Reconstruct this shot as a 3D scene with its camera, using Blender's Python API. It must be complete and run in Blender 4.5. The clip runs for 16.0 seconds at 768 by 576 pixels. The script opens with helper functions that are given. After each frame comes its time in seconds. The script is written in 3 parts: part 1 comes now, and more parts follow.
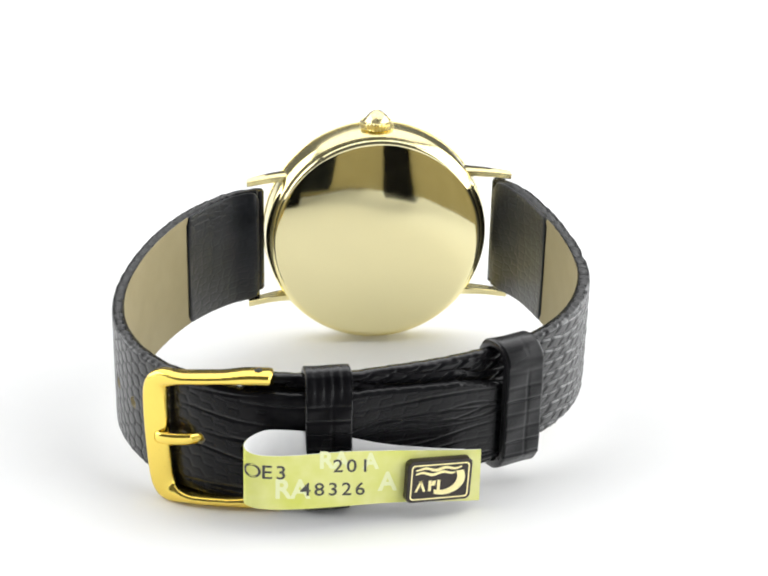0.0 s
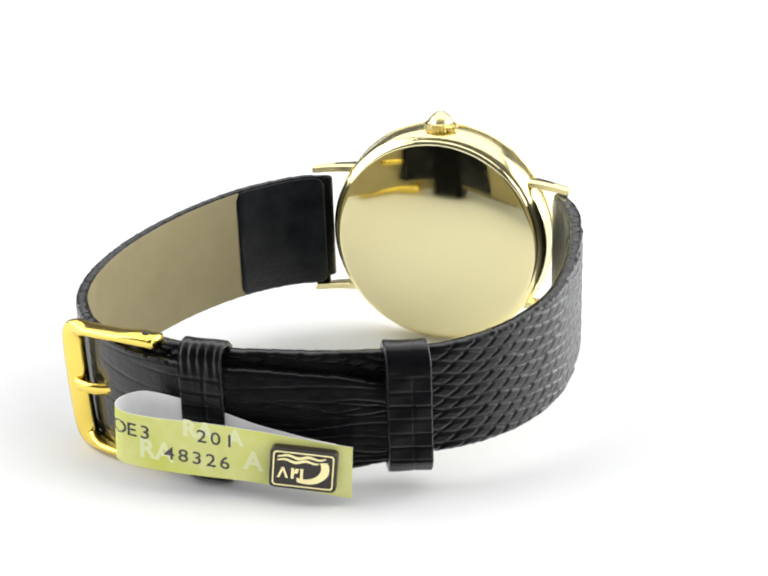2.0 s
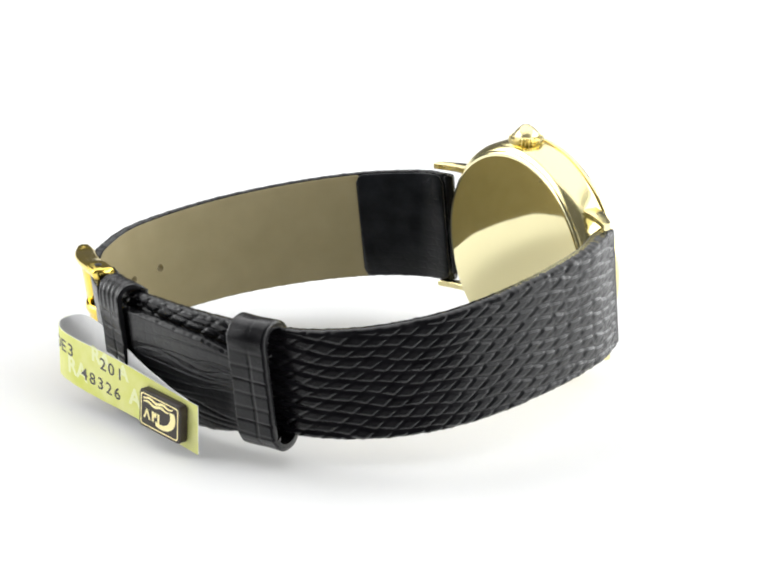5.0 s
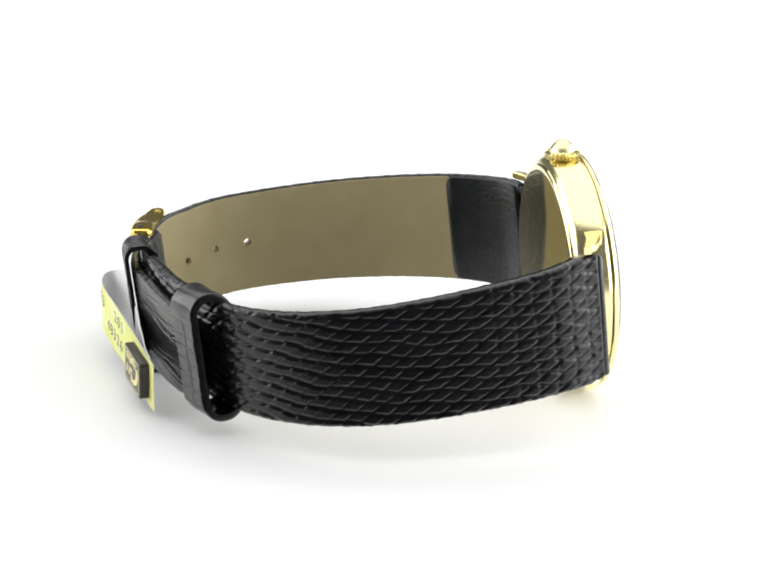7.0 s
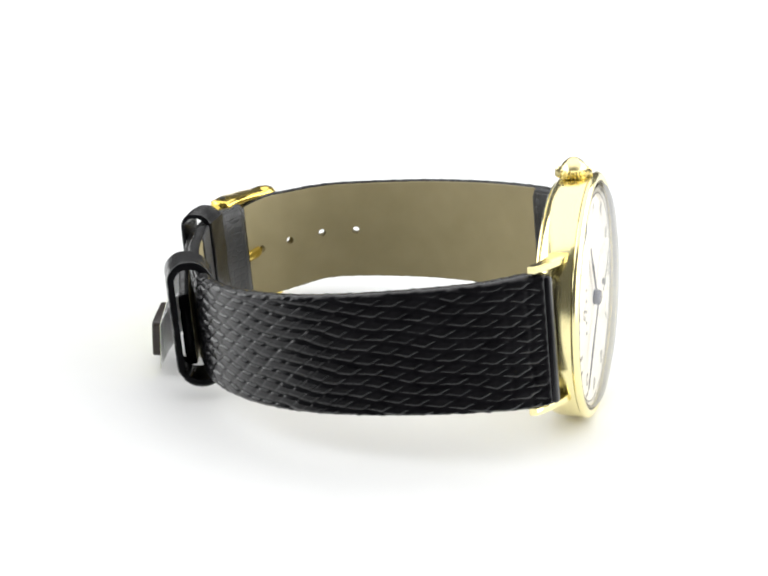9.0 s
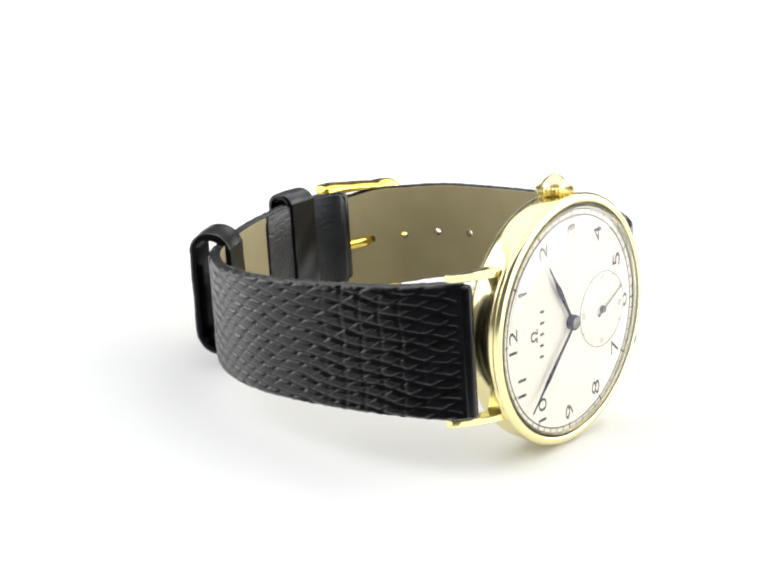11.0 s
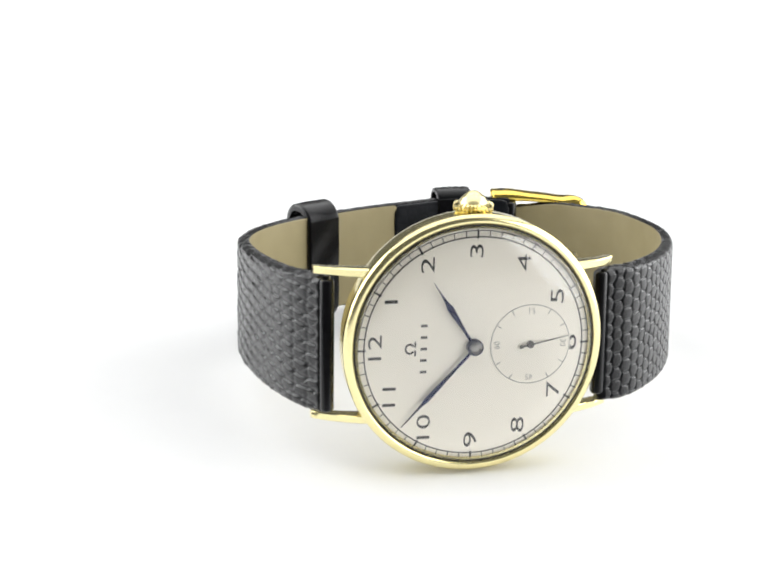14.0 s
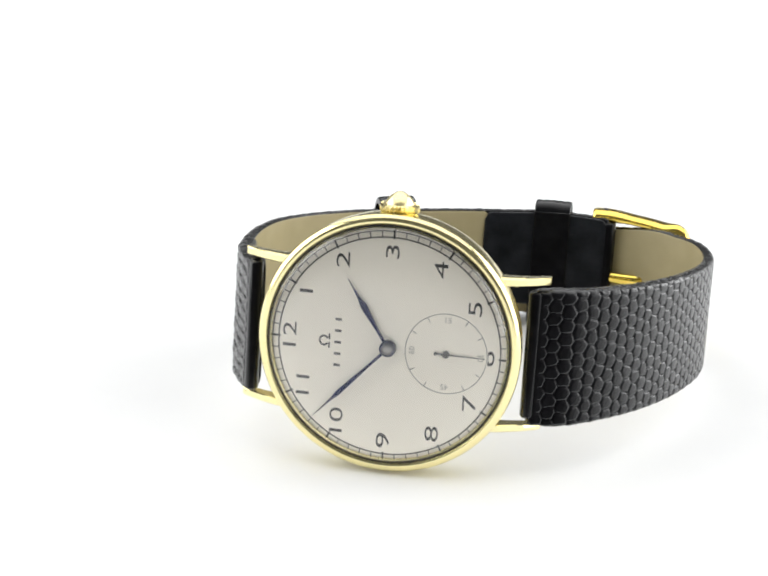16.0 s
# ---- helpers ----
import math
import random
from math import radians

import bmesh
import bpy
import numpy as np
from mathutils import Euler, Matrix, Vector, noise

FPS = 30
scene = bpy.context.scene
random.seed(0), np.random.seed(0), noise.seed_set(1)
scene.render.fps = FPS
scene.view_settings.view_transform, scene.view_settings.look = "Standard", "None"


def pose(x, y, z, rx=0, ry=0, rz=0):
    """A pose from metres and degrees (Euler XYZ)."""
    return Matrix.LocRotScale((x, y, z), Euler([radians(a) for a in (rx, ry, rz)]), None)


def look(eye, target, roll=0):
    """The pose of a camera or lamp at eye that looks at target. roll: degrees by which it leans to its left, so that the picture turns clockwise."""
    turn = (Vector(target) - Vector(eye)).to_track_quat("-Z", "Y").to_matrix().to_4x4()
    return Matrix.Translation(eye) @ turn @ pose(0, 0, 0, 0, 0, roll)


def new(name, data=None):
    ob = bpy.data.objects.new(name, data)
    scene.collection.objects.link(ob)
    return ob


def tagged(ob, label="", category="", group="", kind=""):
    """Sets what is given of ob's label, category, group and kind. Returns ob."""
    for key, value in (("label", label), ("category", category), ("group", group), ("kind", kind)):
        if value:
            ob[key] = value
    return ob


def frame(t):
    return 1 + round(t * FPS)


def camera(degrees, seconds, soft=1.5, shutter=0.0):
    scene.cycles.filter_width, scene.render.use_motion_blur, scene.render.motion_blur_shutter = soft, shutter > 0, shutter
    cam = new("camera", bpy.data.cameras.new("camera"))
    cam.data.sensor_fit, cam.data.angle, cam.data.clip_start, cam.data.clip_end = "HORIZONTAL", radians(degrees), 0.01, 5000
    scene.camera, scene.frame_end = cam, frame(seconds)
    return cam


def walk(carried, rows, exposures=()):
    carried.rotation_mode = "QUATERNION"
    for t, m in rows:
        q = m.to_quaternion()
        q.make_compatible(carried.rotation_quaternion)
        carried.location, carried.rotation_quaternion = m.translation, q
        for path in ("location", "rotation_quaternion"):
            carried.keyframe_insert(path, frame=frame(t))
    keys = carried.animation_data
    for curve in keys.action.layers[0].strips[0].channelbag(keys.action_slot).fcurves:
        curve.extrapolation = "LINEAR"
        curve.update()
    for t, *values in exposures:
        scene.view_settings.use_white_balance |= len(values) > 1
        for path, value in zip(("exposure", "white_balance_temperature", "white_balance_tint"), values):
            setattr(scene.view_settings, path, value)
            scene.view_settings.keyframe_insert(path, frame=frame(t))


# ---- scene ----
MM = 0.001          # lengths below are in millimetres
GROUND = 17.0       # height of the turning axis's origin over the white sheet

# ---------------------------------------------------------------- camera
cam = camera(24.12, 16.0, soft=2.0)
EYE = (-3.94 * MM, -250.12 * MM, (87.56 + GROUND) * MM)
AIM = (-3.94 * MM, 0.0, GROUND * MM)
walk(cam, [(0.0, look(EYE, AIM, 1.306)), (16.0, look(EYE, AIM, 1.306))])

# ---------------------------------------------------------------- light: a white photo tent, open towards the camera
world = bpy.data.worlds.new("studio")
scene.world = world
world.use_nodes = True
world.node_tree.nodes["Background"].inputs[0].default_value = (1.0, 1.0, 1.0, 1)
world.node_tree.nodes["Background"].inputs[1].default_value = 0.12


def softbox(name, width, height, radiance, eye, target):
    lamp = bpy.data.lights.new(name, "AREA")
    lamp.shape, lamp.size, lamp.size_y = "RECTANGLE", width, height
    lamp.energy = radiance * math.pi * width * height
    lamp.color = (0.99, 1.0, 1.0)
    ob = new(name, lamp)
    ob.matrix_world = look(eye, target)
    return ob


softbox("softbox_top", 1.2, 1.45, 1.55, (0, 0.26, 0.72), (0, 0.14, 0))
softbox("softbox_side", 0.9, 0.6, 3.5, (-0.7, 0.05, 0.34), (0, 0.0, 0.05))
softbox("softbox_side", 1.1, 0.5, 3.6, (0.50, -0.05, 0.255), (0, -0.05, 0.24))


# ---------------------------------------------------------------- materials
def material(name, color, rough=0.5, metal=0.0, spec=0.5, coat=0.0, sheen=0.0):
    m = bpy.data.materials.new(name)
    m.use_nodes = True
    b = m.node_tree.nodes["Principled BSDF"]
    b.inputs["Base Color"].default_value = (*color, 1)
    b.inputs["Roughness"].default_value = rough
    b.inputs["Metallic"].default_value = metal
    b.inputs["Specular IOR Level"].default_value = spec
    b.inputs["Coat Weight"].default_value = coat
    b.inputs["Sheen Weight"].default_value = sheen
    b.inputs["Sheen Roughness"].default_value = 0.35
    return m


def grain(m, scale, low, high, bump=0.0, depth=0.00005, socket="Base Color", detail=6.0, coords="Object"):
    """Noise between two values on one socket of m, and as fine relief."""
    nt = m.node_tree
    b = nt.nodes["Principled BSDF"]
    tc = nt.nodes.new("ShaderNodeTexCoord")
    nz = nt.nodes.new("ShaderNodeTexNoise")
    nz.inputs["Scale"].default_value, nz.inputs["Detail"].default_value = scale, detail
    nt.links.new(tc.outputs[coords], nz.inputs["Vector"])
    if socket:
        ramp = nt.nodes.new("ShaderNodeValToRGB")
        ramp.color_ramp.elements[0].position, ramp.color_ramp.elements[1].position = 0.3, 0.7
        lo = low if isinstance(low, tuple) else (low, low, low)
        hi = high if isinstance(high, tuple) else (high, high, high)
        ramp.color_ramp.elements[0].color, ramp.color_ramp.elements[1].color = (*lo, 1), (*hi, 1)
        nt.links.new(nz.outputs["Fac"], ramp.inputs["Fac"])
        nt.links.new(ramp.outputs["Color"], b.inputs[socket])
    if bump:
        bp = nt.nodes.new("ShaderNodeBump")
        bp.inputs["Strength"].default_value, bp.inputs["Distance"].default_value = bump, depth
        nt.links.new(nz.outputs["Fac"], bp.inputs["Height"])
        old = b.inputs["Normal"].links
        if old:
            nt.links.new(old[0].from_socket, bp.inputs["Normal"])
        nt.links.new(bp.outputs["Normal"], b.inputs["Normal"])
    return m


def glancing(m, facing, grazing):
    """Gloss that is faint face-on and strong at a glancing angle, as on waxed leather."""
    nt = m.node_tree
    lw, mr = nt.nodes.new("ShaderNodeLayerWeight"), nt.nodes.new("ShaderNodeMapRange")
    lw.inputs["Blend"].default_value = 0.5
    for name, value in (("From Min", 0.12), ("From Max", 0.62), ("To Min", facing), ("To Max", grazing)):
        mr.inputs[name].default_value = value
    nt.links.new(lw.outputs["Facing"], mr.inputs["Value"])
    nt.links.new(mr.outputs["Result"], nt.nodes["Principled BSDF"].inputs["Specular IOR Level"])
    return m


def pressed(m, scale, strength, depth):
    """A pressed pattern of small scales, as fine relief."""
    nt = m.node_tree
    b = nt.nodes["Principled BSDF"]
    tc, mp, vo, bp = (nt.nodes.new(k) for k in ("ShaderNodeTexCoord", "ShaderNodeMapping", "ShaderNodeTexVoronoi", "ShaderNodeBump"))
    vo.feature = "DISTANCE_TO_EDGE"
    vo.inputs["Scale"].default_value, vo.inputs["Randomness"].default_value = scale, 0.55
    mp.inputs["Scale"].default_value = (0.8, 0.8, 1.25)
    bp.inputs["Strength"].default_value, bp.inputs["Distance"].default_value = strength, depth
    ramp = nt.nodes.new("ShaderNodeMapRange")
    ramp.inputs["From Max"].default_value = 0.18
    nt.links.new(tc.outputs["Object"], mp.inputs["Vector"])
    nt.links.new(mp.outputs["Vector"], vo.inputs["Vector"])
    nt.links.new(vo.outputs["Distance"], ramp.inputs["Value"])
    nt.links.new(ramp.outputs["Result"], bp.inputs["Height"])
    nt.links.new(b.inputs["Normal"].links[0].from_socket, bp.inputs["Normal"])
    nt.links.new(bp.outputs["Normal"], b.inputs["Normal"])
    return m


SHEET = grain(material("white_sheet", (0.81, 0.81, 0.81), 0.6, spec=0.3), 60, 0.80, 0.82, 0.05, 0.0001)
GOLD = grain(material("pale_gold", (0.96, 0.86, 0.46), 0.19, 1.0), 500, 0.175, 0.21, 0.0, socket="Roughness")
GOLD_CROWN = grain(material("crown_gold", (0.95, 0.83, 0.44), 0.27, 1.0), 700, 0.24, 0.3, 0.0, socket="Roughness")
GOLD_BACK = grain(material("polished_gold", (0.93, 0.85, 0.50), 0.05, 1.0), 700, 0.03, 0.065, 0.03, 0.00002, socket="Roughness")
GOLD_RICH = grain(material("buckle_gold", (0.99, 0.75, 0.16), 0.14, 1.0), 900, 0.11, 0.2, 0.0, socket="Roughness")
# near-black for the painted reflection round the crystal and for the buckle's bar holes
DARK = material("dark_reflection_and_hole", (0.02, 0.018, 0.015), 0.5)
LEATHER = grain(material("black_lizard_leather", (0.012, 0.012, 0.014), 0.25, spec=0.30), 420, (0.003, 0.003, 0.0036), (0.007, 0.007, 0.008), 0.2, 0.00006)
LEATHER = grain(LEATHER, 1500, 0, 0, 0.35, 0.00006, socket="")
LEATHER = glancing(grain(LEATHER, 5200, 0, 0, 0.25, 0.00003, socket=""), 0.03, 1.0)
LEATHER_FLESH = grain(material("dull_black_leather", (0.018, 0.019, 0.022), 0.42, spec=0.5, sheen=0.1), 300, (0.004, 0.005, 0.006), (0.013, 0.014, 0.017), 0.5, 0.00014)
LEATHER_FLESH = pressed(LEATHER_FLESH, 680, 0.25, 0.0002)
LEATHER_FLESH = glancing(grain(LEATHER_FLESH, 1300, 0, 0, 0.5, 0.00008, socket=""), 0.05, 1.0)
LINING = grain(material("olive_beige_lining", (0.30, 0.255, 0.142), 0.6, spec=0.25), 220, (0.28, 0.238, 0.13), (0.315, 0.268, 0.152), 0.25, 0.00004)
DIAL = grain(material("silvered_dial", (0.90, 0.86, 0.775), 0.42, 0.4), 1600, (0.885, 0.845, 0.76), (0.915, 0.875, 0.79), 0.05, 0.00001)
INK = material("black_print", (0.015, 0.014, 0.013), 0.35, coat=0.8)
INK_FINE = material("grey_print", (0.06, 0.058, 0.055), 0.35, coat=0.8)
BLUED = material("blued_steel", (0.009, 0.013, 0.06), 0.25, 0.9)
STEEL = material("grey_steel", (0.35, 0.34, 0.33), 0.25, 1.0)
PAPER = grain(material("white_paper", (0.80, 0.80, 0.77), 0.6), 500, 0.77, 0.82)
PAPER_LIME = grain(material("lime_paper", (0.66, 0.67, 0.13), 0.5), 170, (0.60, 0.63, 0.10), (0.74, 0.74, 0.32))
PRINT_WHITE = material("white_print", (0.76, 0.79, 0.46), 0.5)
SEAL = grain(material("dark_brown_plastic", (0.02, 0.013, 0.010), 0.3), 800, (0.016, 0.011, 0.009), (0.03, 0.02, 0.015))
FOIL = material("gold_foil", (0.95, 0.85, 0.45), 0.3, 0.8)

GLASS = bpy.data.materials.new("clear_crystal")
GLASS.use_nodes = True
_n, _l = GLASS.node_tree.nodes, GLASS.node_tree.links
_n.remove(_n["Principled BSDF"])
_clear, _gloss, _mix, _fr = _n.new("ShaderNodeBsdfTransparent"), _n.new("ShaderNodeBsdfGlossy"), _n.new("ShaderNodeMixShader"), _n.new("ShaderNodeFresnel")
_gloss.inputs["Roughness"].default_value = 0.14
_fr.inputs["IOR"].default_value = 1.8
_l.new(_fr.outputs[0], _mix.inputs[0])
_l.new(_clear.outputs[0], _mix.inputs[1])
_l.new(_gloss.outputs[0], _mix.inputs[2])
_l.new(_mix.outputs[0], _n["Material Output"].inputs[0])
GLASS_IN = bpy.data.materials.new("clear_crystal_inside")
GLASS_IN.use_nodes = True
_n, _l = GLASS_IN.node_tree.nodes, GLASS_IN.node_tree.links
_n.remove(_n["Principled BSDF"])
_clear = _n.new("ShaderNodeBsdfTransparent")
_clear.inputs[0].default_value = (0.985, 0.985, 0.98, 1)
_l.new(_clear.outputs[0], _n["Material Output"].inputs[0])


# ---------------------------------------------------------------- mesh helpers
def part(name, geo, mat, parent=None, label="", at=None, smooth=True):
    """One mesh object from (vertices in mm, faces), under parent."""
    verts, faces = geo
    me = bpy.data.meshes.new(name)
    me.from_pydata((np.asarray(verts, float) * MM).tolist(), [], faces)
    me.update()
    if smooth:
        me.shade_smooth()
    me.materials.append(mat)
    ob = new(name, me)
    ob.parent = parent
    if at is not None:
        ob.matrix_basis = at
    if label:
        tagged(ob, label)
    return ob


def hard(ob, angle=35):
    """Sharp edges past that angle."""
    ob.data.set_sharp_from_angle(angle=radians(angle))
    return ob


def lathe(profile, n=144, closed=False):
    """Profile of (r, z) turned round z."""
    verts, faces = [], []
    rows = []
    for r, z in profile:
        if r < 1e-6:
            rows.append([len(verts)] * n)
            verts.append((0, 0, z))
        else:
            rows.append(list(range(len(verts), len(verts) + n)))
            verts += [(r * math.cos(2 * math.pi * k / n), r * math.sin(2 * math.pi * k / n), z) for k in range(n)]
    pairs = list(zip(rows, rows[1:])) + ([(rows[-1], rows[0])] if closed else [])
    for a, b in pairs:
        for k in range(n):
            j = (k + 1) % n
            f = []
            for v in (a[k], a[j], b[j], b[k]):
                if v not in f:
                    f.append(v)
            if len(f) > 2:
                faces.append(f)
    return verts, faces


def prism(outline, z0, z1, bevel=0.0):
    """Flat outline (x, y) raised from z0 to z1, top edge bevelled."""
    n = len(outline)
    o = np.array(outline, float)
    c = o.mean(0)
    rings = [(o, z0), (o, z1 - bevel)]
    if bevel:
        d = o - c
        s = 1 - bevel / np.maximum(np.linalg.norm(d, axis=1, keepdims=True), bevel * 1.01)
        rings.append((c + d * s, z1))
    else:
        rings[1] = (o, z1)
    verts = [(*p, z) for ring, z in rings for p in ring]
    faces = [list(range(n))[::-1], list(range((len(rings) - 1) * n, len(rings) * n))]
    for k in range(len(rings) - 1):
        for i in range(n):
            j = (i + 1) % n
            faces.append([k * n + i, k * n + j, (k + 1) * n + j, (k + 1) * n + i])
    return verts, faces


def rounded_rect(w, h, r, n=6):
    out = []
    for cx, cy, a in ((w / 2 - r, h / 2 - r, 0), (-w / 2 + r, h / 2 - r, 90), (-w / 2 + r, -h / 2 + r, 180), (w / 2 - r, -h / 2 + r, 270)):
        out += [(cx + r * math.cos(radians(a + 90 * k / n)), cy + r * math.sin(radians(a + 90 * k / n))) for k in range(n + 1)]
    return out


def join(*geos):
    verts, faces = [], []
    for v, f in geos:
        k = len(verts)
        verts += [tuple(p) for p in v]
        faces += [[i + k for i in face] for face in f]
    return verts, faces


def moved(geo, m):
    return [tuple(m @ Vector(v)) for v in geo[0]], geo[1]


def text_geo(s, size, offset=0.0, depth=0.03, align="CENTER"):
    cu = bpy.data.curves.new("text", "FONT")
    cu.body, cu.size, cu.offset, cu.extrude = s, size, offset, depth
    cu.align_x, cu.align_y = align, "CENTER"
    cu.resolution_u = 5
    ob = new("text", cu)
    bpy.context.view_layer.update()
    me = bpy.data.meshes.new_from_object(ob)
    geo = [tuple(v.co) for v in me.vertices], [list(p.vertices) for p in me.polygons]
    bpy.data.objects.remove(ob)
    bpy.data.meshes.remove(me)
    return geo


def spline(points, step):
    """Catmull-Rom through plan points, resampled at even steps: points, tangents, arc lengths."""
    p = np.array(points, float)
    p = np.vstack([2 * p[0] - p[1], p, 2 * p[-1] - p[-2]])
    fine = []
    for i in range(1, len(p) - 2):
        t = np.linspace(0, 1, 60, endpoint=False)[:, None]
        a, b, c, d = p[i - 1], p[i], p[i + 1], p[i + 2]
        fine.append(0.5 * (2 * b + (c - a) * t + (2 * a - 5 * b + 4 * c - d) * t ** 2 + (3 * b - a - 3 * c + d) * t ** 3))
    fine = np.vstack(fine + [p[-2][None]])
    s = np.concatenate([[0], np.cumsum(np.linalg.norm(np.diff(fine, axis=0), axis=1))])
    n = max(2, int(round(s[-1] / step)) + 1)
    q = np.linspace(0, s[-1], n)
    xy = np.stack([np.interp(q, s, fine[:, k]) for k in range(fine.shape[1])], 1)
    tan = np.gradient(xy, axis=0)
    tan /= np.linalg.norm(tan, axis=1, keepdims=True)
    return xy, tan, q


WIDE = np.array([0, 0.123, 0.992])     # the strap loop leans: its width runs along this


def mid_height(y):
    return 0.82 - 0.124 * (y + 22.5) + 0.0022 * np.maximum(0, y - 15) ** 2 + GROUND


# ---------------------------------------------------------------- lizard scales
def cells(u, v, du, dv, jitter, seed, brick=0.5):
    """Distances to the two nearest seeds of a jittered lattice."""
    rng = np.random.RandomState(seed)
    jx, jy = rng.uniform(-1, 1, (64, 64)) * jitter * du, rng.uniform(-1, 1, (64, 64)) * jitter * dv
    i0, f1, f2 = np.floor(u / du).astype(int), np.full(u.shape, 9e9), np.full(u.shape, 9e9)
    for di in (-1, 0, 1):
        i = i0 + di
        shift = (i % 2) * brick * dv
        j0 = np.floor((v - shift) / dv).astype(int)
        for dj in (-1, 0, 1):
            j = j0 + dj
            cx, cy = (i + 0.5) * du + jx[i % 64, j % 64], (j + 0.5) * dv + shift + jy[i % 64, j % 64]
            d = np.hypot((u - cx) / du, (v - cy) / dv)
            f2 = np.minimum(f2, np.maximum(f1, d))
            f1 = np.minimum(f1, d)
    return f1, f2


def step01(x, a, b):
    x = np.clip((x - a) / (b - a), 0, 1)
    return x * x * (3 - 2 * x)


def scales_round(u, v):
    """Honeycomb scales that flatten along the strap into long creases."""
    f1, f2 = cells(u, v, 1.75, 1.85, 0.14, 3)
    h = step01(f2 - f1, 0.0, 0.16) * (1 - 0.25 * f1)
    tail = step01(u, 58, 74)
    rng = np.random.RandomState(5)
    crease = np.zeros_like(v)
    for _ in range(26):
        c, a, k, u0, ln = rng.uniform(-7.5, 7.5), rng.uniform(0.2, 0.7), rng.uniform(0.15, 0.4), rng.uniform(68, 110), rng.uniform(5, 14)
        d = v - c - a * np.sin(k * u + c)
        crease -= np.exp(-(d / 0.16) ** 2) * np.exp(-((u - u0) / ln) ** 2)
    scale = 0.32 * (h - 1) * (1 - 0.45 * step01(u, 34, 52)) * (1 - 0.85 * tail)
    return (scale + 0.11 * tail * np.maximum(crease, -1.3)) * step01(u, 0.4, 1.4)


def groove(x, pitch, wide):
    """1 on a scale, falling to 0 in the grooves between scales of that pitch."""
    g = (x / pitch) % 1
    return step01(np.minimum(g, 1 - g), 0.0, wide)


def scales_long(u, v):
    """Rows of domed scales along the strap, cut into long rhombs by lines that rise towards the lugs."""
    vv = v - 0.16 * u + 0.16 * np.sin(0.5 * u + 0.3 * v) + 0.10 * np.sin(1.3 * v + 0.4 * u)
    lean = 1.95 - 0.5 * step01(u, 20, 50)
    uu = u + lean * v + 0.30 * np.sin(0.45 * v + 0.11 * u) + 0.14 * np.sin(1.7 * v + 0.6 * u)
    high, wide = 1.72, 3.75 - 0.5 * step01(u, 20, 50)
    row, band = np.floor(vv / high), np.floor(uu / wide)
    rows, bands = groove(vv + 0.10 * np.sin(band * 2.4), high, 0.26), groove(uu + 0.14 * np.sin(row * 1.9), wide, 0.19)
    rows, bands = 1 - (1 - rows) * 0.9, 1 - (1 - bands) * 0.75
    roof = (vv / high) % 1 - 0.5
    lump = 0.035 * np.sin(row * 12.9898 + band * 78.233)
    column = -0.06 * (1 - groove(u + 0.2 * np.sin(0.9 * v), 2.9, 0.2)) * (1 - step01(u, 14, 26))
    h = rows * bands
    return (0.24 * (h - 1) + 0.15 * roof * h + lump * h + column) * step01(u, 0.4, 1.4)


def strap_body(points, half, thick, relief, step=0.16, arcs=(), sag=None):
    """A leather band along the plan points: outer face with relief, round edges, inner face, capped ends."""
    xy, tan, s = spline(points, step)
    out = np.stack([tan[:, 1], -tan[:, 0]], 1) * OUTWARD
    wv = np.linspace(-1, 1, 109)
    hw = (half(s) + 0.022 * np.sin(3.6 * s) + 0.025 * np.sin(2.13 * s + 1.0) + 0.02 * np.sin(5.7 * s))[:, None]
    V = wv[None, :] * hw
    th = (thick(s) * np.sqrt(1 - np.clip(1 - (s + 0.12) / 1.1, 0, 1) ** 2))[:, None]
    edge = np.clip((np.abs(V) - (hw - 0.7)) / 0.7, 0, 1)
    off = th / 2 * np.sqrt(np.maximum(1 - edge ** 2, 0)) + relief(np.broadcast_to(s[:, None], V.shape), V) * (1 - edge ** 3)
    wi = np.array([0.985, 0.5, *np.linspace(0.1, -0.1, 11), -0.5, -0.985])
    Vi = wi[None, :] * hw
    allw, alloff = np.concatenate([V, Vi], 1), np.concatenate([off, np.broadcast_to(-th / 2, Vi.shape)], 1)
    base = np.stack([xy[:, 0], xy[:, 1], mid_height(xy[:, 1])], 1)[:, None, :]
    o3 = np.concatenate([out, np.zeros((len(out), 1))], 1)[:, None, :]
    P = base + (allw + (0 if sag is None else sag(s)[:, None]))[..., None] * WIDE + alloff[..., None] * o3
    n, m = P.shape[:2]
    idx = np.arange(n * m).reshape(n, m)
    a, b = idx[:-1], idx[1:]
    F = np.stack([a, b, np.roll(b, -1, 1), np.roll(a, -1, 1)], -1).reshape(-1, 4).tolist()
    S = np.broadcast_to(s[:, None], allw.shape)
    return pierced(P.reshape(-1, 3), F + [idx[0].tolist(), idx[-1][::-1].tolist()], S, allw, arcs)


